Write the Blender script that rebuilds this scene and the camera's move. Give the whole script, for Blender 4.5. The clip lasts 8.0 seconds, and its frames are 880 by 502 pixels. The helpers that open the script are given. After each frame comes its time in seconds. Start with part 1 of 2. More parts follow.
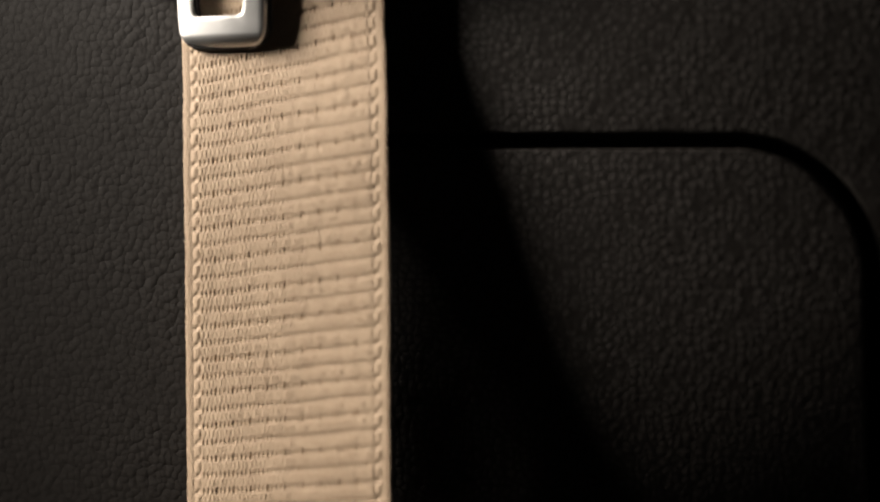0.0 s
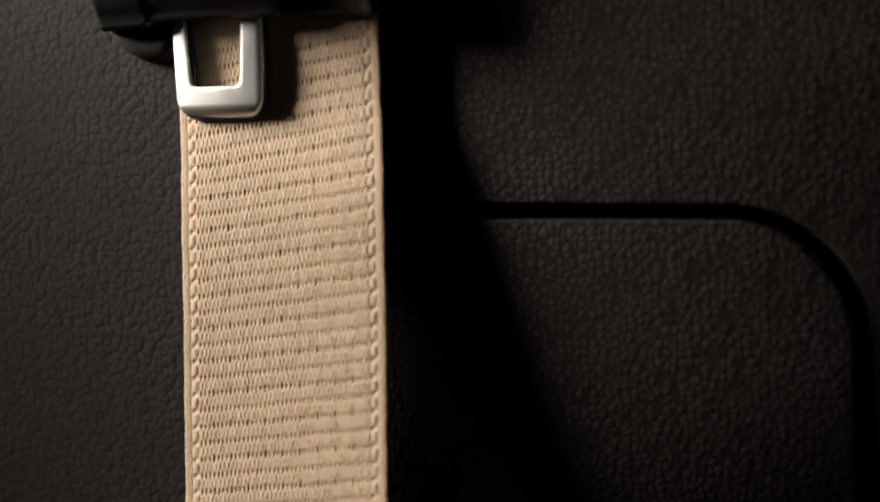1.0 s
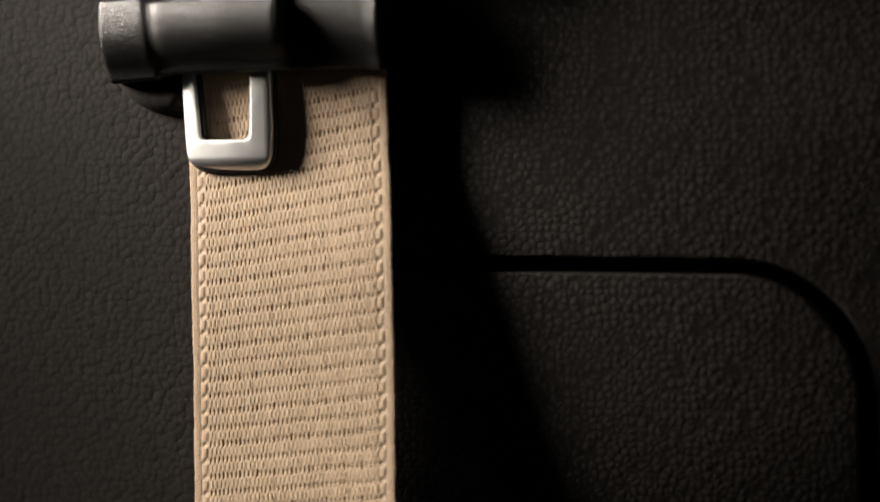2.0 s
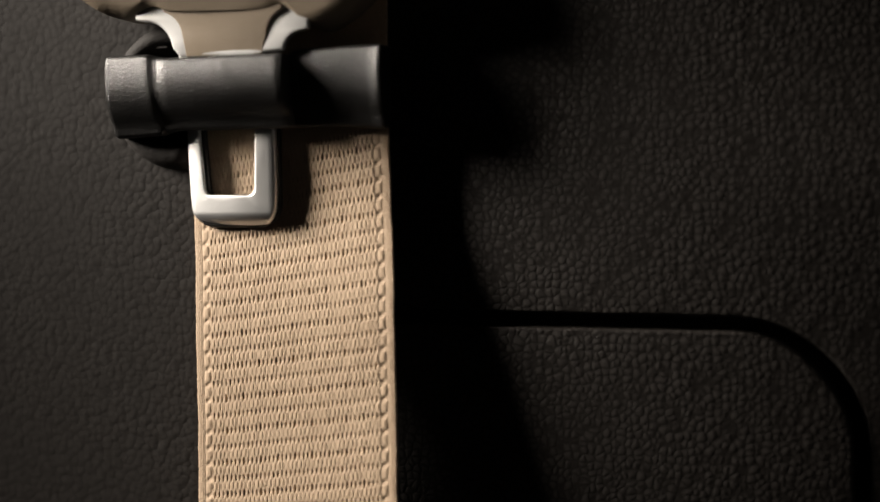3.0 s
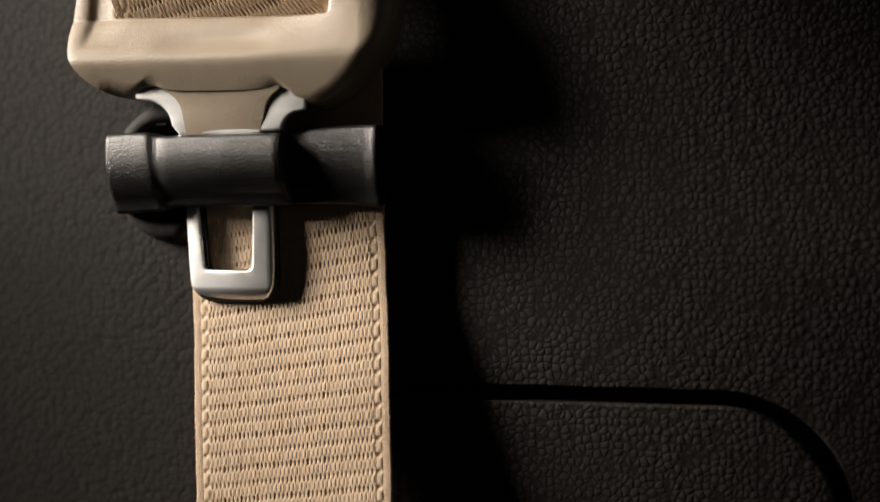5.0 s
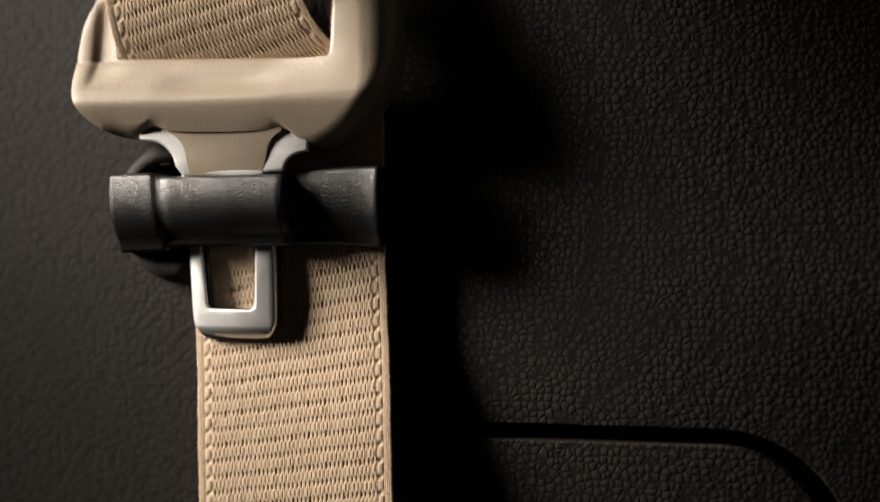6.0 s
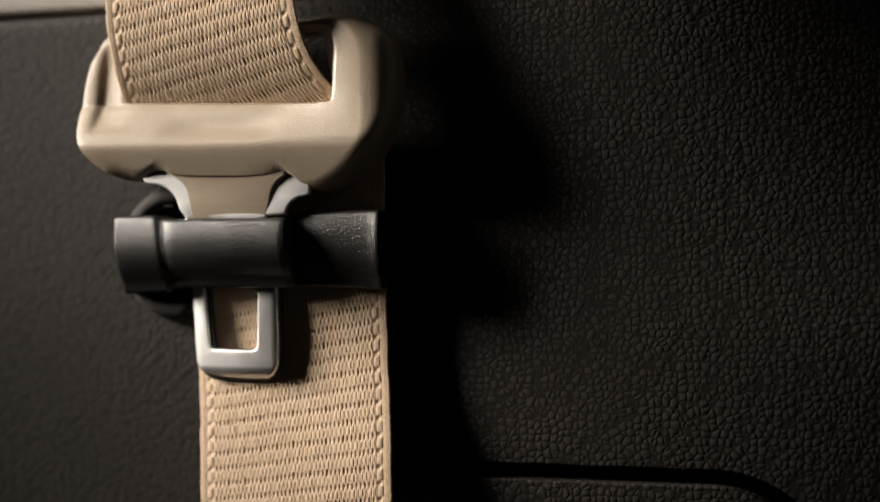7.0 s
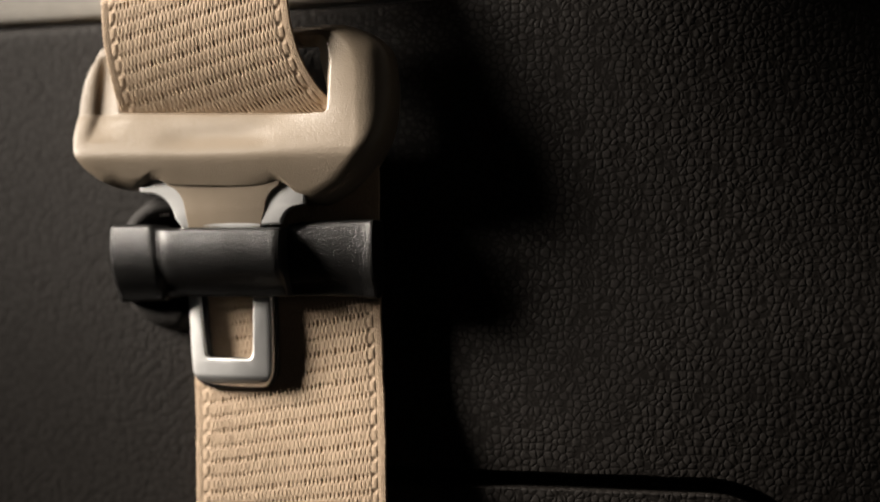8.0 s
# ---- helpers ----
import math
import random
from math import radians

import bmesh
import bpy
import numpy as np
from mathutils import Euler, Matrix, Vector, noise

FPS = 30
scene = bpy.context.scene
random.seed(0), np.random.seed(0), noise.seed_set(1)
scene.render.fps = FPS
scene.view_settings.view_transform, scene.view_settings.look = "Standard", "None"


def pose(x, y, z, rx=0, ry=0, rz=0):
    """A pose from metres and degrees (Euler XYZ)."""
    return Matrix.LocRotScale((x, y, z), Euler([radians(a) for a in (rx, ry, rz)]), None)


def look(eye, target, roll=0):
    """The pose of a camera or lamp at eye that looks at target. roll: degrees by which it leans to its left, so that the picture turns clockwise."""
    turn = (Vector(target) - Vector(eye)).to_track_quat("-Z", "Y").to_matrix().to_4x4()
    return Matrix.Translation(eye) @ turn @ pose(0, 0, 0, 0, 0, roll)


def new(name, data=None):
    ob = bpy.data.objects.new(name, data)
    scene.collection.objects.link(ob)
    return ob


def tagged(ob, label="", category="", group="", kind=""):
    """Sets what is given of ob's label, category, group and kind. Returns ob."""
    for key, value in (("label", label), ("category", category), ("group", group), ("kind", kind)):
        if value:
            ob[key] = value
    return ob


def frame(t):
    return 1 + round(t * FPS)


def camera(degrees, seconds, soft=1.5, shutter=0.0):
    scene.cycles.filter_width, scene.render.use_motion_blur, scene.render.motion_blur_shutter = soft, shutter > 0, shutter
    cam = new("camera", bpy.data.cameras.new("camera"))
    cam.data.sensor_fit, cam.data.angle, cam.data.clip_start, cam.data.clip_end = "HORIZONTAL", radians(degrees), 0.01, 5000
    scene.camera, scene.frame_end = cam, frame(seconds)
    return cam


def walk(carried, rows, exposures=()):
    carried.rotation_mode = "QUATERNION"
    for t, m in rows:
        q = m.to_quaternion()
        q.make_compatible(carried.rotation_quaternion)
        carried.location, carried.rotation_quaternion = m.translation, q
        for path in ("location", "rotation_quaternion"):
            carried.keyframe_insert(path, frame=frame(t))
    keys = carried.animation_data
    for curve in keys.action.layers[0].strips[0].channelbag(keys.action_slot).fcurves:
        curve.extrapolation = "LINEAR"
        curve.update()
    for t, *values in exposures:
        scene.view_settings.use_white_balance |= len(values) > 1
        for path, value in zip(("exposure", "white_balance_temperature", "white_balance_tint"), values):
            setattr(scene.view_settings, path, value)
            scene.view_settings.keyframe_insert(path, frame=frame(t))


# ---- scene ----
# Close view of a car's door pillar: a beige seat belt hangs before a black leather trim.
# Camera ---------------------------------------------------------------
EYE = 0.62
cam = camera(28.0, 8.0, soft=1.75)
cam.data.dof.use_dof = True
cam.data.dof.focus_distance = 0.3955
cam.data.dof.aperture_fstop = 4.8
# seconds, then centimetres right, ahead, up, then yaw, pitch, roll
ROWS = [
    (0, 0.000, 0.000, 0.000, 0.00, 0.00, 0.00),
    (0.5, 0.084, -0.044, 0.857, -0.02, 0.02, -0.05),
    (1, 0.006, -0.412, 1.497, -0.13, -0.05, -0.15),
    (1.5, -0.174, -0.561, 2.063, -0.23, -0.15, -0.19),
    (3, -0.486, -1.309, 3.913, -0.56, -0.18, -0.10),
    (3.5, -0.773, -1.563, 4.291, -0.94, -0.10, -0.01),
    (4, -0.822, -1.772, 4.588, -1.09, 0.07, 0.02),
    (4.5, -0.705, -1.983, 4.890, -1.08, 0.26, -0.03),
    (6, -0.734, -2.489, 5.962, -1.06, 0.55, -0.16),
    (6.5, -0.768, -2.814, 6.407, -1.06, 0.73, -0.09),
    (7, -0.855, -3.138, 6.763, -1.23, 0.77, -0.09),
    (7.5, -0.860, -3.271, 6.986, -1.30, 0.66, -0.14),
    (8, -0.742, -3.335, 7.051, -1.24, 0.66, -0.09),
]


def aimed(x, y, z, yaw, pitch, roll):
    eye = Vector((x / 100, y / 100, EYE + z / 100))
    a, b = radians(yaw), radians(pitch)
    return look(eye, eye + Vector((-math.sin(a) * math.cos(b), math.cos(a) * math.cos(b), math.sin(b))), roll)


walk(cam, [(t, aimed(*row)) for t, *row in ROWS])

# The pillar's own frame: x along the belt's width, y into the pillar, z up.
PILLAR = Matrix.Translation((-0.0338, 0.37525, EYE)) @ pose(0, 0, 0, 0, 0, -18.35)

# Light ----------------------------------------------------------------
world = bpy.data.worlds.new("cabin_dark")
scene.world = world
world.use_nodes = True
world.node_tree.nodes["Background"].inputs["Color"].default_value = (0.6, 0.7, 1.0, 1)
world.node_tree.nodes["Background"].inputs["Strength"].default_value = 0.0003


def side_lamp(at, width, height, watts, colour):
    """Low light from an unseen tall source on the left, at a place in the pillar's frame."""
    data = bpy.data.lights.new("side_light", "AREA")
    data.shape, data.size, data.size_y, data.energy, data.color = "RECTANGLE", width, height, watts, colour
    new("side_light", data).matrix_world = PILLAR @ look(at, (0.0, 0.0, 0.06))


side_lamp(Vector((-1.70, -0.580, 0.80)), 0.46, 1.0, 208.0, (1.0, 0.905, 0.80))


# Materials ------------------------------------------------------------
def material(name):
    m = bpy.data.materials.new(name)
    m.use_nodes = True
    return m, m.node_tree, m.node_tree.nodes["Principled BSDF"]


def node(tree, kind, **values):
    n = tree.nodes.new(kind)
    for key, value in values.items():
        n.inputs[key].default_value = value
    return n


def mixed(tree, fac, a, b):
    n = tree.nodes.new("ShaderNodeMix")
    n.data_type = "RGBA"
    tree.links.new(fac, n.inputs[0])
    n.inputs[6].default_value, n.inputs[7].default_value = (*a, 1), (*b, 1)
    return n.outputs[2]


def ramp(tree, value, low, high, a=0.0, b=1.0):
    n = tree.nodes.new("ShaderNodeMapRange")
    n.interpolation_type = "SMOOTHSTEP"
    tree.links.new(value, n.inputs["Value"])
    for key, v in (("From Min", low), ("From Max", high), ("To Min", a), ("To Max", b)):
        n.inputs[key].default_value = v
    return n.outputs["Result"]


def maths(tree, op, a, b):
    n = tree.nodes.new("ShaderNodeMath")
    n.operation = op
    n.inputs[2].default_value = 0.12
    for socket, v in zip(n.inputs, (a, b)):
        if isinstance(v, (int, float)):
            socket.default_value = v
        else:
            tree.links.new(v, socket)
    return n.outputs[0]


def bumped(tree, bsdf, height, strength, distance):
    n = node(tree, "ShaderNodeBump", Strength=strength, Distance=distance)
    tree.links.new(height, n.inputs["Height"])
    tree.links.new(n.outputs["Normal"], bsdf.inputs["Normal"])


def leather(name, base, top_colour, rough, relief):
    m, t, bsdf = material(name)
    co = t.nodes.new("ShaderNodeTexCoord").outputs["Object"]
    warp = node(t, "ShaderNodeTexNoise", Scale=330.0, Detail=3.0)
    t.links.new(co, warp.inputs["Vector"])
    shift = t.nodes.new("ShaderNodeVectorMath")
    shift.operation = "MULTIPLY_ADD"
    t.links.new(warp.outputs["Color"], shift.inputs[0])
    shift.inputs[1].default_value = (0.0014, 0.0014, 0.0014)
    t.links.new(co, shift.inputs[2])
    place = t.nodes.new("ShaderNodeSeparateXYZ")
    t.links.new(co, place.inputs[0])

    def pebbles(scale, crease, random=0.75):
        cells = node(t, "ShaderNodeTexVoronoi", Scale=scale, Randomness=random)
        cells.feature = "DISTANCE_TO_EDGE"
        domes = node(t, "ShaderNodeTexVoronoi", Scale=scale, Randomness=random)
        for n in (cells, domes):
            t.links.new(shift.outputs[0], n.inputs["Vector"])
        ridge = maths(t, "MULTIPLY", ramp(t, cells.outputs["Distance"], 0.0, crease), 0.5)
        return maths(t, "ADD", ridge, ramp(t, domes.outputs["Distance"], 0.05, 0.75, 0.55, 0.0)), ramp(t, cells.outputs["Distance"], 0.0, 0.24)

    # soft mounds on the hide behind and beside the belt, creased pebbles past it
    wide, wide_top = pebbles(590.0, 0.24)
    mounds = node(t, "ShaderNodeTexVoronoi", Scale=650.0, Randomness=0.9)
    t.links.new(shift.outputs[0], mounds.inputs["Vector"])
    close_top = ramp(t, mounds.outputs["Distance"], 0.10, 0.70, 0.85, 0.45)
    close = maths(t, "SUBTRACT", 1.0, maths(t, "MULTIPLY", maths(t, "MULTIPLY", mounds.outputs["Distance"], mounds.outputs["Distance"]), 1.5))
    past = ramp(t, place.outputs["X"], 0.0, 0.022)
    before = ramp(t, place.outputs["X"], 0.0, 0.022, 1.0, 0.0)
    pebble = maths(t, "ADD", maths(t, "MULTIPLY", wide, past), maths(t, "MULTIPLY", close, before))
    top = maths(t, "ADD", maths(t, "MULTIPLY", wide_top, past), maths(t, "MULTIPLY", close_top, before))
    fine = node(t, "ShaderNodeTexNoise", Scale=2600.0, Detail=4.0)
    t.links.new(co, fine.inputs["Vector"])
    broad = node(t, "ShaderNodeTexNoise", Scale=38.0, Detail=4.0)
    t.links.new(co, broad.inputs["Vector"])
    height = maths(t, "ADD", pebble, maths(t, "MULTIPLY", fine.outputs["Fac"], 0.16))
    height = maths(t, "MULTIPLY", height, ramp(t, broad.outputs["Fac"], 0.25, 0.75, 0.6, 1.1))
    # the hide is stretched smoother towards the door's edge
    height = maths(t, "MULTIPLY", height, ramp(t, place.outputs["X"], -0.07, 0.0, 0.35, 0.9))
    bumped(t, bsdf, height, 1.0, relief)
    # shade painted into the creases and between mounds, over a patchy tone
    crease_shade_tone = maths(t, "MULTIPLY", top, ramp(t, broad.outputs["Fac"], 0.25, 0.75, 0.7, 1.0))
    t.links.new(mixed(t, crease_shade_tone, base, top_colour), bsdf.inputs["Base Color"])
    t.links.new(maths(t, "MULTIPLY_ADD", top, 0.14), bsdf.inputs["Specular IOR Level"])
    t.links.new(ramp(t, fine.outputs["Fac"], 0.2, 0.8, rough - 0.06, rough + 0.08), bsdf.inputs["Roughness"])
    return m


def grained(name, base, other, rough, scale, relief, spec=0.4, metallic=0.0, spots=60.0):
    m, t, bsdf = material(name)
    co = t.nodes.new("ShaderNodeTexCoord").outputs["Object"]
    grain = node(t, "ShaderNodeTexNoise", Scale=scale, Detail=3.0, Roughness=0.55)
    broad = node(t, "ShaderNodeTexNoise", Scale=spots, Detail=5.0, Roughness=0.6)
    for n in (grain, broad):
        t.links.new(co, n.inputs["Vector"])
    bumped(t, bsdf, grain.outputs["Fac"], 1.0, relief)
    t.links.new(mixed(t, ramp(t, broad.outputs["Fac"], 0.3, 0.7), base, other), bsdf.inputs["Base Color"])
    t.links.new(ramp(t, broad.outputs["Fac"], 0.25, 0.75, rough - 0.05, rough + 0.07), bsdf.inputs["Roughness"])
    bsdf.inputs["Specular IOR Level"].default_value = spec
    bsdf.inputs["Metallic"].default_value = metallic
    return m


def webbing(name):
    m, t, bsdf = material(name)
    co = t.nodes.new("ShaderNodeTexCoord").outputs["Object"]
    stretch = t.nodes.new("ShaderNodeMapping")
    stretch.inputs["Scale"].default_value = (1, 1, 0.22)
    t.links.new(co, stretch.inputs["Vector"])
    yarn = node(t, "ShaderNodeTexNoise", Scale=5200.0, Detail=2.0)
    t.links.new(stretch.outputs[0], yarn.inputs["Vector"])
    broad = node(t, "ShaderNodeTexNoise", Scale=90.0, Detail=4.0)
    t.links.new(co, broad.inputs["Vector"])
    bumped(t, bsdf, yarn.outputs["Fac"], 0.7, 0.00010)
    fac = maths(t, "ADD", maths(t, "MULTIPLY", yarn.outputs["Fac"], 0.6), maths(t, "MULTIPLY", broad.outputs["Fac"], 0.4))
    t.links.new(mixed(t, ramp(t, fac, 0.3, 0.7), (0.40, 0.290, 0.195), (0.50, 0.375, 0.26)), bsdf.inputs["Base Color"])
    bsdf.inputs["Roughness"].default_value = 0.62
    bsdf.inputs["Specular IOR Level"].default_value = 0.3
    bsdf.inputs["Sheen Weight"].default_value = 0.08
    return m


# first colour is the painted crease shade, second the pebble tops
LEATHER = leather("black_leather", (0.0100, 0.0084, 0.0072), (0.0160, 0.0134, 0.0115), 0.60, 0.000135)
UPPER = grained("pale_grey_trim", (0.25, 0.235, 0.21), (0.30, 0.28, 0.25), 0.7, 1500.0, 0.00012)
WEBBING = webbing("beige_webbing")
BEIGE = grained("beige_plastic", (0.205, 0.163, 0.117), (0.232, 0.186, 0.136), 0.42, 2600.0, 0.00008, 0.55)
BLACK = grained("black_grained_plastic", (0.006, 0.0058, 0.0056), (0.009, 0.0087, 0.0084), 0.32, 2700.0, 0.00017, 0.5)
FELT = grained("black_mount", (0.011, 0.0095, 0.0085), (0.015, 0.0130, 0.0115), 0.75, 900.0, 0.00022, 0.2)
STEEL = grained("satin_steel", (0.74, 0.74, 0.735), (0.80, 0.80, 0.79), 0.38, 2500.0, 0.00001, 0.5, 0.9)
CARPET = grained("dark_cabin_lining", (0.008, 0.008, 0.008), (0.012, 0.012, 0.012), 0.9, 300.0, 0.001)


# Mesh helpers: all lengths below are centimetres in the pillar's frame -
def surface(name, verts, faces, mat, parent=None, label="", smooth=True):
    me = bpy.data.meshes.new(name)
    me.from_pydata((np.asarray(verts, float) * 0.01).tolist(), [], faces)
    me.validate()
    bm = bmesh.new()
    bm.from_mesh(me)
    bmesh.ops.recalc_face_normals(bm, faces=bm.faces)
    bm.to_mesh(me)
    bm.free()
    me.materials.append(mat)
    me.polygons.foreach_set("use_smooth", [smooth] * len(me.polygons))
    ob = new(name, me)
    if parent:
        ob.parent = parent
    else:
        ob.matrix_world = PILLAR
    if label:
        tagged(ob, label)
    return ob


def thing(name, label, category, aside=0.0):
    ob = new(name)
    ob.empty_display_size = 0.01
    ob.matrix_world = PILLAR @ Matrix.Translation((aside / 100, 0, 0))
    return tagged(ob, label, category)


def grid_faces(rows, cols, start=0, closed=False):
    r, c = np.meshgrid(np.arange(rows - 1), np.arange(cols if closed else cols - 1), indexing="ij")
    d = (c + 1) % cols
    q = np.stack([r * cols + c, r * cols + d, (r + 1) * cols + d, (r + 1) * cols + c], -1).reshape(-1, 4) + start
    return q.tolist()


def steps(*stops):
    """Numbers from stop to stop: first, step, next, step, last."""
    out = [np.arange(a, b - 1e-6, s) for a, s, b in zip(stops[0:-1:2], stops[1::2], stops[2::2])]
    return np.concatenate(out + [[stops[-1]]])


def plate(name, loops, thick, bevel, mat, parent, shear=lambda u, z: 0.0, label="", segs=3, cuts=()):
    """A flat plate of outline loops[0] with holes loops[1:], in the x-z plane, its middle at y = shear, cut across where it bends."""
    cu = bpy.data.curves.new(name, "CURVE")
    cu.dimensions, cu.fill_mode = "2D", "BOTH"
    cu.extrude, cu.bevel_depth, cu.bevel_resolution, cu.offset = thick / 2 - bevel, bevel, segs, -bevel
    for loop in loops:
        sp = cu.splines.new("POLY")
        sp.points.add(len(loop) - 1)
        for p, (x, z) in zip(sp.points, loop):
            p.co = (x, z, 0, 1)
        sp.use_cyclic_u = True
    tmp = new(name, cu)
    me = bpy.data.meshes.new_from_object(tmp.evaluated_get(bpy.context.evaluated_depsgraph_get()))
    bpy.data.objects.remove(tmp)
    bm = bmesh.new()
    bm.from_mesh(me)
    for axis, at in cuts:
        no = (1, 0, 0) if axis == "x" else (0, 1, 0)
        bmesh.ops.bisect_plane(bm, geom=bm.verts[:] + bm.edges[:] + bm.faces[:], plane_co=[at * k for k in no], plane_no=no)
    bm.to_mesh(me)
    bm.free()
    verts = [(v.co.x, shear(v.co.x, v.co.y) - v.co.z, v.co.y) for v in me.vertices]
    faces = [tuple(f.vertices) for f in me.polygons]
    ob = surface(name, verts, faces, mat, parent, label)
    bm = bmesh.new()
    bm.from_mesh(ob.data)
    bmesh.ops.remove_doubles(bm, verts=bm.verts, dist=1e-6)
    bmesh.ops.recalc_face_normals(bm, faces=bm.faces)
    bm.to_mesh(ob.data)
    bm.free()
    ob.data.set_sharp_from_angle(angle=radians(28))
    return ob


def rounded(corners, n=8):
    """Outline through (x, z, radius) corners, each rounded off."""
    out = []
    pts = [Vector(c[:2]) for c in corners]
    for i, (p, c) in enumerate(zip(pts, corners)):
        a, b = (pts[i - 1] - p), (pts[(i + 1) % len(pts)] - p)
        if c[2] <= 0:
            out.append(tuple(p))
            continue
        half = a.angle(b) / 2
        cut = min(c[2] / math.tan(half), 0.49 * a.length, 0.49 * b.length)
        s, e = p + a.normalized() * cut, p + b.normalized() * cut
        for k in range(n + 1):
            w = k / n
            out.append(tuple(s * (1 - w) ** 2 + p * 2 * w * (1 - w) + e * w * w))
    return out


# The pillar's leather trim ---------------------------------------------
def hull_at(u, z):
    """How far the leather lies behind the belt's middle plane."""
    u, z = np.asarray(u, float), np.asarray(z, float)
    away = np.interp(z, (-60, -15, -6, -3.8, -2.0, 0.7, 2.8, 3.6, 5.2, 7.0, 10, 14, 40), (14.0, 3.4, 1.94, 1.68, 1.48, 1.19, 0.98, 0.91, 0.79, 0.72, 0.72, 0.80, 1.2))
    near = np.clip((u + 2.0) / 4.5, 0, 1)
    away = away - 0.28 * (1 - near * near * (3 - 2 * near))
    right = (0.0120 + 0.0022 * np.clip(z - 5.5, 0, 8)) * np.clip(u - 3.6, 0, 12) ** 2 + 0.25 * np.clip(u - 16.0, 0, None)
    left = -0.009 * np.clip(-1.5 - u, 0, 8) ** 2 - 0.24 * np.clip(-9.5 - u, 0, 2)
    droop = 0.025 * np.clip(-1.0 - z, 0, 8) ** 2 * np.clip((u - 5.0) / 5.0, 0, 1.3)
    bulge = 0.36 * np.exp(-((u - 1.8) / 1.6) ** 2) * np.clip(-z / 3.0, 0, 1)
    return away + right + left + droop - bulge


def hull(u, z):
    """The same, eased over its bends."""
    return sum(hull_at(u, z + d) * w for d, w in ((-1.2, 0.1), (-0.6, 0.2), (0.0, 0.4), (0.6, 0.2), (1.2, 0.1)))


def lid_distance(u, z):
    """Signed distance to the rounded outline of the lid let into the trim."""
    zz = z + 0.014 * (u - 4.5)
    cx, cz, hx, hz, r = 5.53, -5.87, 6.53, 8.18, 2.65
    dx, dz = np.abs(u - cx) - (hx - r), np.abs(zz - cz) - (hz - r)
    return np.hypot(np.maximum(dx, 0), np.maximum(dz, 0)) + np.minimum(np.maximum(dx, dz), 0) - r


def seam_height(u):
    return 13.13 + 0.03 * (u + 5.0)


def trim():
    us = steps(-40, 2.0, -10, 0.12, 3.5, 0.08, 9.0, 0.06, 11.4, 0.035, 13.0, 0.1, 15.0, 1.0, 36)
    zs = np.unique(np.concatenate([steps(-60, 2.0, -15, 0.2, -7, 0.08, 0.0, 0.06, 1.5, 0.03, 2.8, 0.1, 12.0, 0.4, 12.6)]))
    U, Z = np.meshgrid(us, zs)
    sd = lid_distance(U, Z)
    Y = hull(U, Z) + 0.55 * np.exp(-(np.abs(sd) / 0.158) ** 12) + 0.012 * np.exp(-(np.abs(sd) / 0.40) ** 2) - 0.085 * (sd < 0)
    # top edge follows the seam and rolls back into it
    top = seam_height(us)
    for k, roll in ((0.30, 0.0), (0.12, 0.03), (0.05, 0.10), (0.02, 0.35)):
        U = np.vstack([U, us])
        Z = np.vstack([Z, top - k])
        Y = np.vstack([Y, hull(us, top) + roll])
        sd = np.vstack([sd, us * 0 + 9])
    faces = np.array(grid_faces(*U.shape))
    inside = (sd.ravel()[faces].mean(1) < 0)
    verts = np.stack([U.ravel(), Y.ravel(), Z.ravel()], 1)
    for name, pick, label, category in (
        ("trim_pillar", ~inside, "black pebbled leather pillar trim behind the belt", "trim"),
        ("trim_lid", inside, "black leather covered lid let into the pillar trim", "lid"),
    ):
        use = faces[pick]
        ids, back = np.unique(use, return_inverse=True)
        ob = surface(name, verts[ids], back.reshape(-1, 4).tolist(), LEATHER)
        tagged(ob, label, category, kind="structure")


def upper_trim():
    us = steps(-40, 2.0, -10, 0.25, 14, 2.0, 36)
    heights = [0.02, 0.03, 0.06, 0.11, 0.2, 0.4, 1.0, 2.0, 5.0, 12.0, 26.0]
    back = [0.5, 0.14, 0.06, 0.02, 0.0, 0.0, 0.0, 0.0, 0.0, 0.0, 0.0]
    U, K = np.meshgrid(us, heights)
    Y = hull(U, seam_height(U)) + np.array(back)[:, None] - 0.03
    verts = np.stack([U.ravel(), Y.ravel(), (seam_height(U) + K).ravel()], 1)
    tagged(surface("trim_upper", verts, grid_faces(*U.shape), UPPER),
           "pale grey upper pillar trim above a dark seam", "trim", kind="structure")


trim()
upper_trim()


# Cabin shell that closes the place -------------------------------------
def slab(name, x0, x1, y0, y1, z0, z1, label, hole=None):
    """A wall; hole: an opening's limits (y0, y1, z0, z1) through a wall that stands across x."""
    boxes = [(x0, x1, y0, y1, z0, z1)]
    if hole:
        a, b, c, d = hole
        boxes = [(x0, x1, y0, a, z0, z1), (x0, x1, b, y1, z0, z1), (x0, x1, a, b, z0, c), (x0, x1, a, b, d, z1)]
    verts, faces = [], []
    for p, q, e, f, t, w in boxes:
        n = len(verts)
        verts += [(p, e, t), (q, e, t), (q, f, t), (p, f, t), (p, e, w), (q, e, w), (q, f, w), (p, f, w)]
        faces += [tuple(n + k for k in side) for side in ((0, 3, 2, 1), (4, 5, 6, 7), (0, 1, 5, 4), (1, 2, 6, 5), (2, 3, 7, 6), (3, 0, 4, 7))]
    return tagged(surface(name, verts, faces, CARPET, smooth=False), label, "cabin wall", kind="structure")


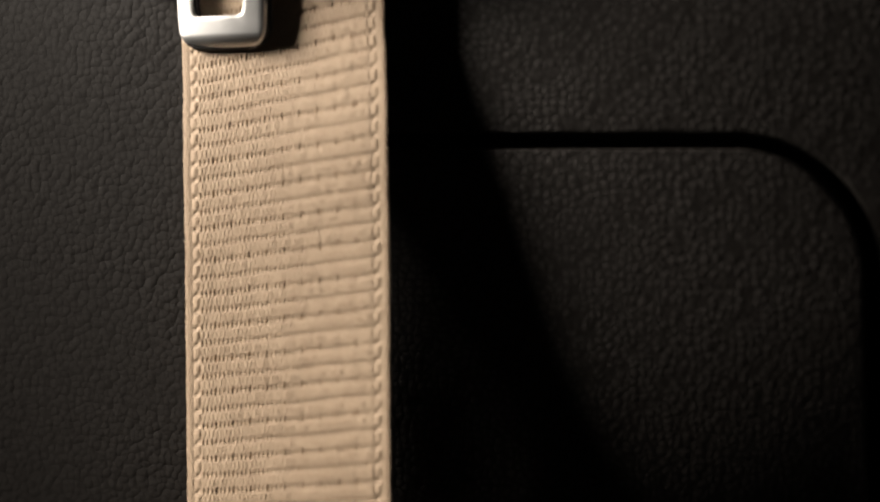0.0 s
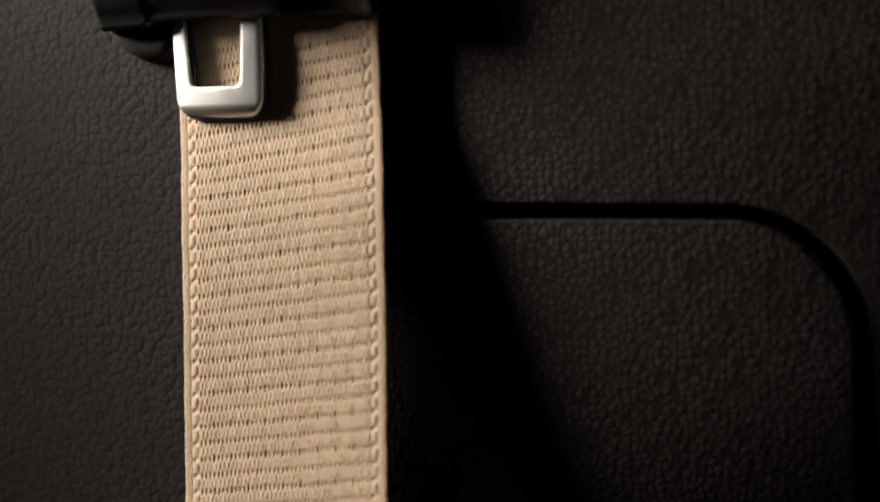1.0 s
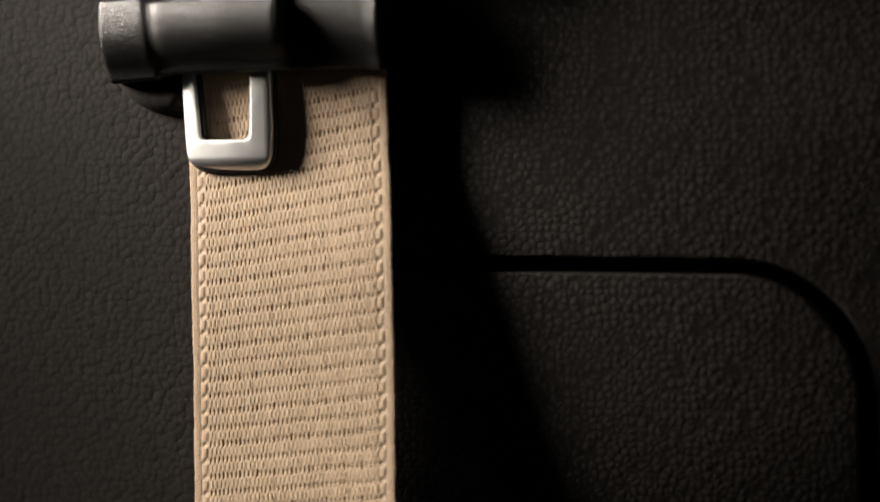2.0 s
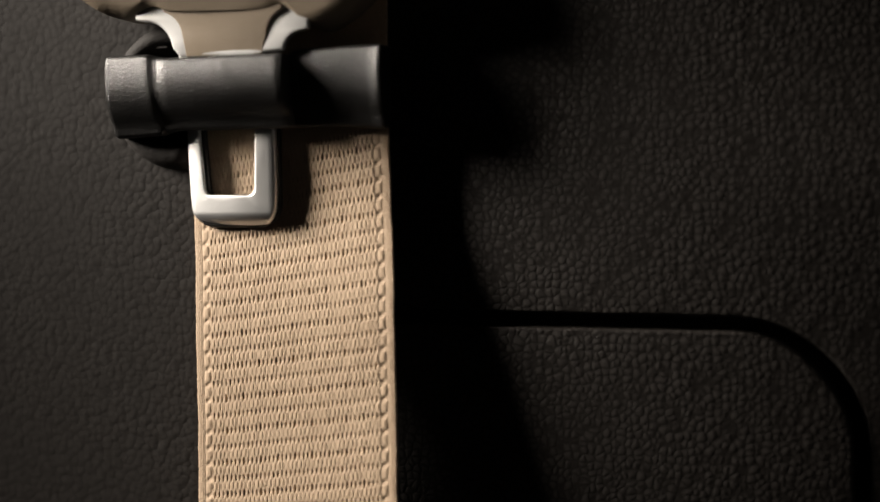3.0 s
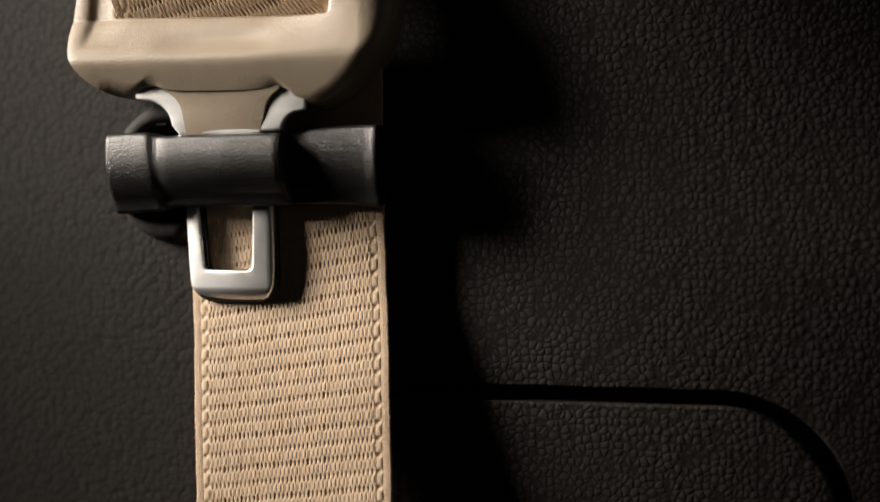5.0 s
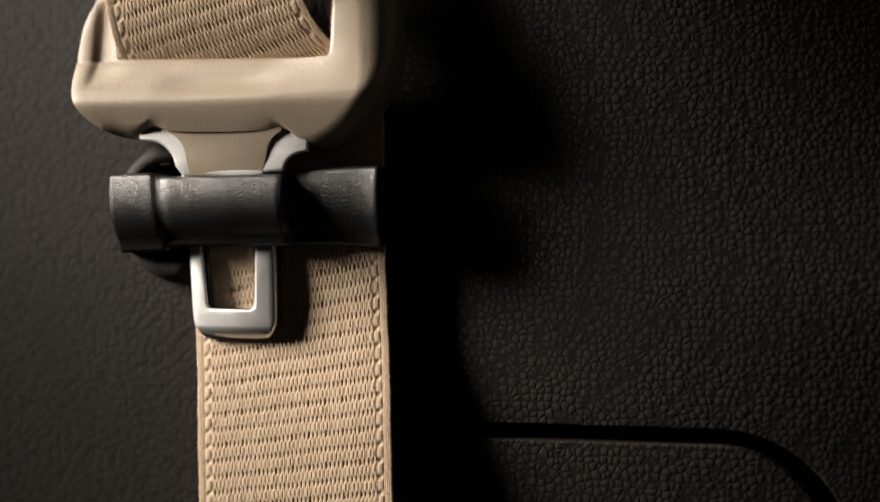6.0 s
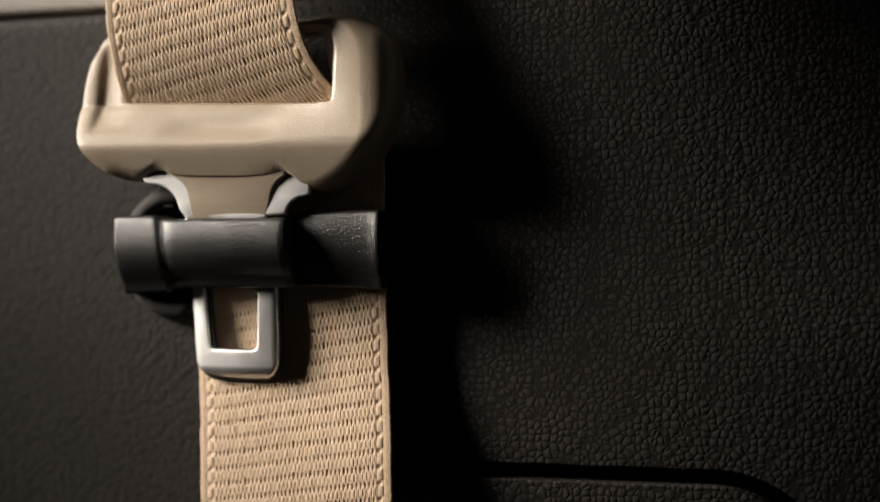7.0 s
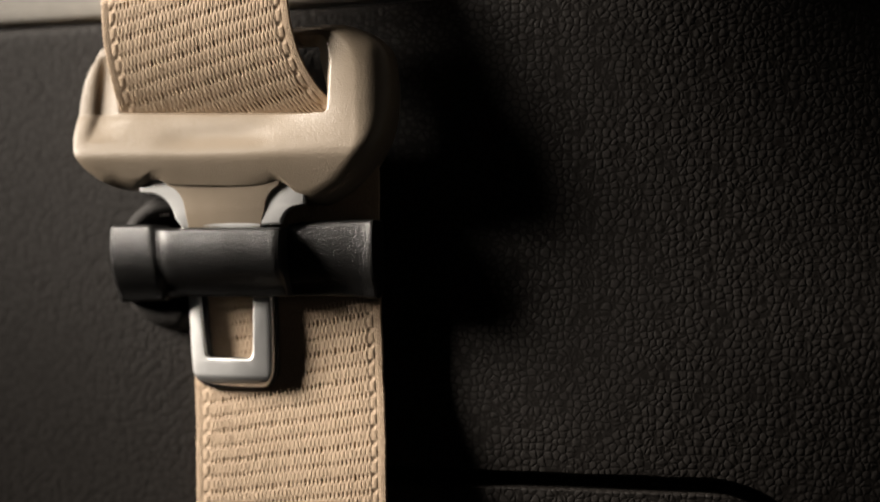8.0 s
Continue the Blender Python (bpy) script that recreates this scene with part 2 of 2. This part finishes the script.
slab("floor", -74, 60, -85, 14, -62, -60, "dark carpeted cabin floor")
slab("ceiling", -74, 60, -85, 14, 95, 97, "dark lined cabin ceiling")
slab("wall_pillar_side", -71, 60, 12, 14, -60, 95, "dark cabin wall behind the pillar trim")
slab("wall_far_side", -71, 60, -85, -82, -60, 95, "dark cabin wall across from the pillar")
slab("wall_seat_side", 58, 60, -82, 12, -60, 95, "dark cabin wall on the seat side")
# unseen wall added; the opening's sill is raised to dim what hangs low
slab("wall_lamp_side", -74, -71, -82, 12, -60, 95, "unseen dark cabin wall, its opening's sill set to dim low light", hole=(-56, -2, 23, 76))


# Webbing ---------------------------------------------------------------
HALF = 2.345


COLUMN = 0.1015


def weave(w, s):
    """Relief of the woven face: w across the belt from its middle, s along it, in centimetres."""
    rng = np.random.default_rng(5)
    chance = rng.random((64, 64))
    run = s / 0.357 + 0.02 * np.sin(w * 3.1 + 1.7 * s)
    col = w / COLUMN
    row, near, band = np.round(run), np.round(col), np.floor(run)
    gap, mid = np.abs(run - row) * 0.357, np.abs(run - band - 0.5) * 0.357
    slit = np.abs(col - near) * COLUMN
    luck = chance[near.astype(int) % 64, row.astype(int) % 64]
    marked = (near % 4 == 0) & (row % 2 == 0)
    # slits between the floats of one row, every fourth one open
    hole = np.where(marked, 1.15, 0.40 + 0.36 * luck) * np.clip((np.where(marked, 0.026, 0.0185) - slit) / 0.009, 0, 1)
    hole = hole * np.exp(-(gap / np.where(marked, 0.066, 0.058)) ** 4)
    half = np.floor(col)
    other = np.abs(col - half - 0.5) * COLUMN
    tuft = chance[half.astype(int) % 64, band.astype(int) % 64]
    line = np.clip((0.013 - other) / 0.009, 0, 1) * np.exp(-(mid / 0.075) ** 4) * (0.3 + 1.0 * tuft)
    # each float is a rounded grain of yarn, those of the next row lie half a column aside
    float_in = np.clip(1 - (mid / 0.172) ** 2, 0, 1) * np.sqrt(np.clip(1 - ((COLUMN / 2 - other) / 0.056) ** 2, 0, 1))
    string = np.sqrt(np.clip(1 - ((slit - COLUMN / 2) / 0.042) ** 2, 0, 1)) * np.exp(-(gap / 0.09) ** 4)
    h = (0.006 + 0.006 * tuft) * float_in + 0.006 * string - 0.035 * hole - 0.009 * line + 0.007 * np.clip(1 - (mid / 0.172) ** 2, 0, 1)
    # selvedges: a row of larger stitches, then a smooth folded edge
    a = np.abs(w)
    lump = np.sqrt(np.clip(1 - ((run - np.floor(run) - 0.5) / 0.40) ** 2, 0, 1)) * np.sqrt(np.clip(1 - ((a - 2.085) / 0.072) ** 2, 0, 1))
    bead = (0.013 + 0.005 * (np.floor(run) % 2)) * lump - 0.014 * np.exp(-(gap / 0.05) ** 4) * np.exp(-((a - 2.08) / 0.045) ** 4)
    edge = 0.007 * np.sqrt(np.clip(1 - ((a - 2.262) / 0.085) ** 2, 0, 1))
    h = np.where(a > 2.00, bead, h)
    h = np.where(a > 2.172, edge + 0.003 * np.sin(a * 150) + 0.004 * np.sin(run * 25.1 + a * 40) * np.clip((a - 2.172) / 0.05, 0, 1), h)
    return h


def band_mesh(name, parent, us, ss, place, skew):
    """A belt of webbing. place(w, s) gives the middle plane's point, the belt's front facing -y."""
    W, S = np.meshgrid(us, ss)
    x, y, z = place(W, S)
    h = weave(W, S - skew(S) * W)
    h = h + 0.004 * np.sin(2.1 * S + 0.7 * W)
    # wandering threads and a frayed selvedge
    x = x + 0.0045 * np.sin(S * 5.3 + W * 2.0) + 0.0025 * np.sin(S * 17.0 + W * 31.0)
    x = x + np.sign(W) * 0.0032 * np.clip((np.abs(W) - 2.25) / 0.08, 0, 1) * (np.sin(S * 36.0) + np.sin(S * 61.0 + 2 * W))
    front = np.stack([x, y - 0.05 - h, z], -1)
    rows, cols = W.shape
    back = np.stack([x[:, [0, -1]], y[:, [0, -1]] + 0.02, z[:, [0, -1]]], -1)
    verts = np.concatenate([front.reshape(-1, 3), back.reshape(-1, 3)])
    faces = grid_faces(rows, cols)
    n = rows * cols
    for r in range(rows - 1):
        a, b = n + 2 * r, n + 2 * r + 2
        faces += [(r * cols, (r + 1) * cols, b, a), (a, b, b + 1, a + 1), (a + 1, b + 1, (r + 2) * cols - 1, (r + 1) * cols - 1)]
    return surface(name, verts, faces, WEBBING, parent)


belt = thing("seat_belt", "beige woven seat belt webbing hanging before black leather", "seat belt")
ACROSS = np.array([k * COLUMN + d for k in range(-23, 24) for d in (-0.043, -0.034, -0.024, -0.015, -0.007, 0.0, 0.007, 0.015, 0.024, 0.034, 0.043, 0.05075)])
ACROSS = np.concatenate([[-HALF, -HALF + 0.01], ACROSS[np.abs(ACROSS) < HALF - 0.02], [HALF - 0.01, HALF]])


def lower_place(w, s):
    u = w + np.interp(s, (-60, -5.3, 0.0, 1.8, 3.3, 4.7, 6.0, 11), (0.4, 0.145, 0.11, 0.06, 0.015, -0.08, -0.10, -0.10))
    y = 0.02 * np.sin(0.5 * s) + 0.19 * np.exp(-((s - 4.9) / 1.7) ** 2) + 0.02 * (np.abs(w) / HALF) ** 6
    y = y - 0.14 * np.clip(-s / 4.0, 0, 1) * w / HALF
    u = u + 0.02 * np.clip(-s / 4.0, 0, 1) * w
    return u, y, s + 0 * w


band_mesh("lower_strap", belt, ACROSS, steps(-60, 1.0, -8, 0.028, 9.6),
          lower_place, lambda s: np.interp(s, (-6, 0, 3, 5.5), (0.108, 0.118, 0.135, 0.175)))


def upper_place(w, s):
    k = np.exp(-(s - 10.77) / 0.9)
    k = np.clip(k, 0, 1.4)
    u = -1.83 + 0.05 * np.clip(s - 10.4, 0, 4) + 0.51 * k + w * (0.97 + 0.16 * k)
    u = u - 0.09 * np.clip((s - 10.6) / 1.5, 0, 1.3)
    y = -(0.16 + 1.42 * (1 - np.exp(-np.clip(s - 10.4, -0.2, 40) / 1.7))) + 0.40 * np.clip(s - 13.3, 0, 2.6)
    return u, y, s + 0.03 * w


band_mesh("upper_strap", belt, ACROSS, steps(10.2, 0.026, 14.6, 1.0, 79), upper_place, lambda s: 0.20 + 0 * s)


# Tongue: beige grip over a steel plate ---------------------------------
tongue = thing("belt_tongue", "beige plastic belt grip with a polished steel tongue", "belt tongue")


def closed_curve(points):
    """A smooth closed outline through the points."""
    p = np.array(points, float)
    q = []
    for i in range(len(p)):
        a, b, c, d = p[i - 1], p[i], p[(i + 1) % len(p)], p[(i + 2) % len(p)]
        for t in np.linspace(0, 1, 16, endpoint=False):
            q.append(0.5 * ((2 * b) + (c - a) * t + (2 * a - 5 * b + 4 * c - d) * t * t + (3 * b - a - 3 * c + d) * t ** 3))
    q = np.array(q)
    return q


def by_angle(loop, centre, angles):
    """Where rays from the centre meet the outline."""
    d = np.asarray(loop) - centre
    out = []
    nxt = np.roll(d, -1, 0)
    for a in angles:
        ray = np.array([math.cos(a), math.sin(a)])
        best = None
        cr = ray[0] * d[:, 1] - ray[1] * d[:, 0]
        cn = ray[0] * nxt[:, 1] - ray[1] * nxt[:, 0]
        for i in np.nonzero(cr * cn <= 0)[0]:
            t = cr[i] / (cr[i] - cn[i] + 1e-12)
            hit = d[i] * (1 - t) + nxt[i] * t
            far = hit @ ray
            if far > 0 and (best is None or far > best):
                best = far
        out.append(centre + ray * best)
    return np.array(out)


def grip():
    outer = closed_curve([(-4.34, 12.38), (-4.70, 12.0), (-4.93, 11.45), (-5.02, 10.6), (-4.92, 9.92), (-4.60, 9.43),
                          (-4.08, 9.07), (-3.70, 8.95), (-3.40, 8.99), (-3.12, 9.14), (-2.82, 9.17), (-2.42, 9.06), (-1.2, 9.02), (-0.2, 9.02),
                          (0.15, 9.06), (0.42, 8.92), (0.68, 8.68), (1.12, 8.58), (1.79, 8.97), (2.28, 9.50), (2.62, 10.21), (2.72, 11.15),
                          (2.60, 11.98), (2.15, 12.42), (1.53, 12.63), (0.5, 12.64), (-1.3, 12.60), (-3.2, 12.52)])
    inner = rounded([(-3.93, 10.78, 0.08), (1.34, 10.62, 0.10), (1.0, 11.9, 0.3), (0.92, 12.24, 0.2), (-3.80, 12.2, 0.3), (-4.08, 11.75, 0.2)], 6)
    centre = np.array([-1.3, 11.4])
    base = np.linspace(-math.pi, math.pi, 720, endpoint=False)
    extra = [math.atan2(z - centre[1], x - centre[0]) for x, z in inner]
    angles = np.unique(np.concatenate([base, extra]).round(5))
    A, B = by_angle(outer, centre, angles), by_angle(np.array(inner), centre, angles)
    R = 0.40
    rows = []

    def front(p, d_out, d_in):
        u, z = p[:, 0], p[:, 1]
        post = np.clip((u + 0.3) / 2.2, 0, 1)
        post = post * post * (3 - 2 * post)
        climb = np.clip(z - 9.75, 0, None)
        climb = (1 - post) * np.minimum(climb, 1.0) + post * 0.62 * np.tanh(climb / 1.1)
        d = z - 9.75
        low = 1.475 - 0.48 * np.hypot(d, 0.12) - 0.08 * d + 0.56 * (np.clip(d, 0, None) - climb)
        side = np.clip((z - 10.6) / 1.6, 0, 1)
        h = low - 0.16 * side * (u < 0)
        # thumb dish between two soft corners on the upper slope
        dish = np.exp(-((u + 1.35) / 1.25) ** 4) * np.exp(-((z - 10.12) / 0.25) ** 2)
        h = h - 0.09 * dish
        # scoop in the outer post
        off = u + 4.46 - 0.05 * (z - 11.0)
        h = h - 0.10 * np.exp(-(off / np.where(off < 0, 0.15, 0.60)) ** 2) * np.clip(1 - ((z - 11.1) / 1.05) ** 4, 0, 1)
        k = np.clip((u - 1.3) / 0.9, 0, 1) * np.clip((z - 9.6) / 1.3, 0, 1)
        k = k * k * (3 - 2 * k)
        wide = R + 0.42 * k - 0.16 * np.clip((-3.9 - u) / 0.4, 0, 1)
        collar = np.clip(1 - ((u + 1.45) / 2.3) ** 4, 0, 1) * np.clip((9.75 - z) / 0.3, 0, 1)
        e = np.clip(1 - d_out / wide, 0, 1)
        f = np.clip(1 - d_in / 0.09, 0, 1) * (u < 1.0)
        left = np.clip((-3.7 - u) / 0.5, 0, 1)
        # sloped inner wall of the right post, wider towards its top
        wall = np.clip(1 - d_in / (0.03 + 0.34 * np.clip((z - 10.7) / 1.1, 0, 1)), 0, 1) * (u > 0.5)
        h = h - 0.34 * np.clip((z - 10.65) / 0.5, 0, 1) * wall
        e = np.minimum(e, 0.999)
        curl = (1 - left) * (1 - np.sqrt(1 - e ** 2)) + left * 0.07 * e ** 2
        return h - (0.50 + 0.10 * k - 0.16 * np.clip((np.abs(u + 1.2) - 2.0) / 0.8, 0, 1) - 0.06 * (u < -4)) * (1 - collar) * curl - 0.10 * (1 - np.sqrt(1 - np.minimum(f, 0.999) ** 2))

    span = np.linalg.norm(A - B, axis=1)
    for s in np.concatenate([[0, 0.004, 0.012, 0.025, 0.045, 0.07, 0.1], np.linspace(0.14, 0.88, 34), [0.91, 0.94, 0.965, 0.985, 1.0]]):
        p = A * (1 - s) + B * s
        rows.append(np.stack([p[:, 0], -front(p, s * span, (1 - s) * span), p[:, 1]], 1))
    for k, y in ((1.0, -0.10), (0.97, 0.0)):
        p = A * (1 - k) + B * k
        rows.append(np.stack([p[:, 0], np.full(len(p), y), p[:, 1]], 1))
    for k in (0.08, 0.0):
        p = A * (1 - k) + B * k
        rows.append(np.stack([p[:, 0], np.full(len(p), 0.0 if k else -0.12), p[:, 1]], 1))
    rows.append(rows[0])
    verts = np.concatenate(rows) + np.array([-0.02, 0.25, 0.0])
    ob = surface("grip", verts, grid_faces(len(rows), len(angles), closed=True), BEIGE, tongue)
    bm = bmesh.new()
    bm.from_mesh(ob.data)
    bmesh.ops.remove_doubles(bm, verts=bm.verts, dist=1e-6)
    bmesh.ops.recalc_face_normals(bm, faces=bm.faces)
    bm.to_mesh(ob.data)
    bm.free()


grip()


def lean(u, z):
    """The steel's middle plane: slightly crowned below, bent forward behind the clip, its free edges rolled back."""
    v = 0.08 + 0.065 * (z - 4.4) - 0.09 * (u + 1.0) ** 2 * max(0.0, min(1.0, 8.2 - z))
    v += 0.225 * max(0.0, z - 6.5) - 0.27 * max(0.0, z - 8.1)
    if z < 7.0:
        v -= 1.0 * max(0.0, u + 0.46) ** 2
    return -(v - 2.2 * max(0.0, 4.66 - z) ** 2)


arc = lambda x, z, r, a, b, n=10: [(x + r * math.cos(radians(a + (b - a) * k / n)), z + r * math.sin(radians(a + (b - a) * k / n))) for k in range(n + 1)]
neck_loop = ([(-2.75, 9.3)] + arc(-2.78, 8.50, 0.56, 75, 5) + [(-2.14, 8.06)] +
             [(-0.34, 8.06)] + arc(0.36, 8.46, 0.58, 175, 112) + [(0.25, 9.3)])
plate("neck", [neck_loop], 0.40, 0.02, BEIGE, tongue, lambda u, z: -(0.595 + 0.11 * (z - 8.1)))
steel_outer = ([(-3.40, 9.3), (-3.38, 8.90)] + arc(-3.16, 8.18, 0.68, 92, 8) + [(-2.34, 8.1), (-2.46, 6.4), (-2.41, 5.1)] +
               arc(-1.91, 4.83, 0.48, 186, 262) + arc(-0.80, 4.81, 0.50, 276, 352) + [(-0.28, 5.2), (-0.28, 6.4), (-0.30, 8.1)] +
               arc(0.62, 8.06, 0.47, 172, 92) + [(0.74, 8.56), (0.76, 9.2)])
steel_hole = rounded([(-2.13, 6.75, 0.12), (-1.99, 5.05, 0.16), (-0.79, 5.03, 0.16), (-0.73, 6.75, 0.12)], 5)
plate("steel_plate", [steel_outer, steel_hole], 0.18, 0.055, STEEL, tongue, lambda u, z: lean(u, z) - 0.03, "polished steel tongue with a square hole",
      cuts=[("z", z) for z in (4.38, 4.43, 4.48, 4.54, 4.6, 4.66, 6.5, 6.99, 7.2, 8.1)] + [("x", x) for x in (-2.2, -1.9, -1.6, -1.3, -1.0, -0.7, -0.46, -0.41, -0.36, -0.31, -0.27)])

# black plate added behind the steel so that its sides stay dark
backing_outer = rounded([(-2.40, 7.3, 0.0), (-2.34, 4.33, 0.55), (-0.23, 4.31, 0.62), (-0.23, 7.3, 0.0)], 8)
backing_hole = rounded([(-2.03, 6.75, 0.12), (-1.92, 5.06, 0.14), (-0.83, 5.04, 0.14), (-0.77, 6.75, 0.12)], 5)
plate("backing", [backing_outer, backing_hole], 0.18, 0.05, BLACK, tongue, lambda u, z: -(-0.08 + 0.065 * (z - 4.4)), "added black plastic backing that darkens the steel tongue's sides")

# Clip that holds the tongue, on its round mount -------------------------
clip = thing("belt_clip", "black grained plastic clip holding the belt tongue", "belt clip", 0.05)


def clip_body():
    # along x: front, top, bottom
    table = np.array([
        (-4.26, 0.32, 7.98, 6.66), (-4.25, 0.64, 8.06, 6.50), (-4.22, 0.78, 8.12, 6.37), (-4.15, 0.82, 8.15, 6.32), (-3.14, 0.93, 8.15, 6.37),
        (-3.11, 0.928, 8.14, 6.40), (-3.05, 0.908, 8.11, 6.43), (-3.01, 0.903, 8.09, 6.44), (-2.89, 0.91, 8.07, 6.44), (-2.85, 0.925, 8.06, 6.45),
        (-2.79, 0.94, 8.06, 6.46), (-2.70, 0.955, 8.06, 6.47), (-1.30, 1.02, 8.06, 6.47), (0.0, 1.02, 8.06, 6.47), (0.11, 0.99, 8.05, 6.48), (0.15, 0.88, 8.04, 6.49),
        (0.17, 0.72, 8.06, 6.49), (0.19, 0.62, 8.14, 6.49), (0.45, 0.61, 8.19, 6.49), (1.10, 0.61, 8.21, 6.49), (1.60, 0.61, 8.22, 6.47), (1.98, 0.62, 8.22, 6.44),
        (2.10, 0.635, 8.22, 6.42), (2.18, 0.665, 8.22, 6.42), (2.24, 0.66, 8.21, 6.44), (2.28, 0.40, 8.18, 6.52)])
    us = np.unique(np.concatenate([table[:, 0], np.linspace(-4.1, 2.2, 60)]))
    f, top, bot = (np.interp(us, table[:, 0], table[:, k]) for k in (1, 2, 3))
    rows = []
    for u, v, a, b in zip(us, f, top, bot):
        # a crisp upper edge, a front that falls back towards the belt, a rounded underside
        r, q = min(0.16, 0.45 * v), 0.22
        fall = [(v * (1 - 0.04 * max(0.0, 1 - t / 0.25) ** 2 - 0.44 * max(0.0, (t - 0.2) / 0.8) ** 2.6), a - r - (a - r - b - q) * t) for t in np.linspace(0, 1, 12)][::-1]
        y1 = fall[0][0]
        loop = [(-0.02, b + 0.06), (0.5 * y1, b)]
        loop += [(y1 - q * 0.6 * (1 - math.sin(k)), b + q - q * math.cos(k)) for k in np.linspace(0.25, 0.9, 5)]
        loop += fall
        y2 = fall[-1][0]
        loop += [(y2 - r + r * math.cos(k), a - r + r * math.sin(k)) for k in np.linspace(0.35, math.pi / 2, 7)]
        loop += [(-0.02, a)]
        slant = 0.18 * min(1.0, max(0.0, (-1.5 - u) / 1.5)) * min(1.0, max(0.3, (u + 4.3) / 1.1))
        rows.append([(u + slant * (8.1 - z) / 1.6, -y, z) for y, z in loop])
    n = len(rows[0])
    verts = [p for row in rows for p in row]
    faces = grid_faces(len(rows), n, closed=True) + [tuple(range(n)), tuple(range(len(verts) - n, len(verts)))]
    ob = surface("clip_body", verts, faces, BLACK, clip)
    ob.data.set_sharp_from_angle(angle=radians(50))


def clip_mount():
    rows = []
    for r, y in ((1.66, 1.10), (1.65, 0.40), (1.61, 0.20), (1.55, 0.06), (1.46, -0.04), (1.32, -0.08), (1.20, -0.04), (1.12, 0.10), (1.08, 0.26), (0.1, 0.30)):
        ring = []
        for a in np.linspace(0, 2 * math.pi, 96, endpoint=False):
            x = -2.95 + r * math.cos(a) * 0.98
            under = min(1.0, max(0.0, (x + 2.75) / 0.6))
            ring.append((x, max(y, 0.27) if under >= 1 else y + (max(y, 0.27) - y) * under, 7.30 + r * math.sin(a)))
        rows.append(ring)
    verts = [p for row in rows for p in row]
    n = len(rows[0])
    faces = grid_faces(len(rows), n, closed=True) + [tuple(range(n)), tuple(range(len(verts) - n, len(verts)))]
    surface("mount", verts, faces, FELT, clip, "round matt black mount behind the clip")


def clip_pin():
    rows = []
    for x, r in ((-3.52, 0.004), (-3.51, 0.018), (-3.49, 0.024), (-3.12, 0.024), (-3.10, 0.018), (-3.09, 0.004)):
        rows.append([(x, 0.06 + r * math.cos(a), 8.40 + r * math.sin(a)) for a in np.linspace(0, 2 * math.pi, 12, endpoint=False)])
    surface("pin", [p for row in rows for p in row], grid_faces(len(rows), 12, closed=True), STEEL, clip, "small bare steel pin")


clip_body()
clip_mount()
clip_pin()
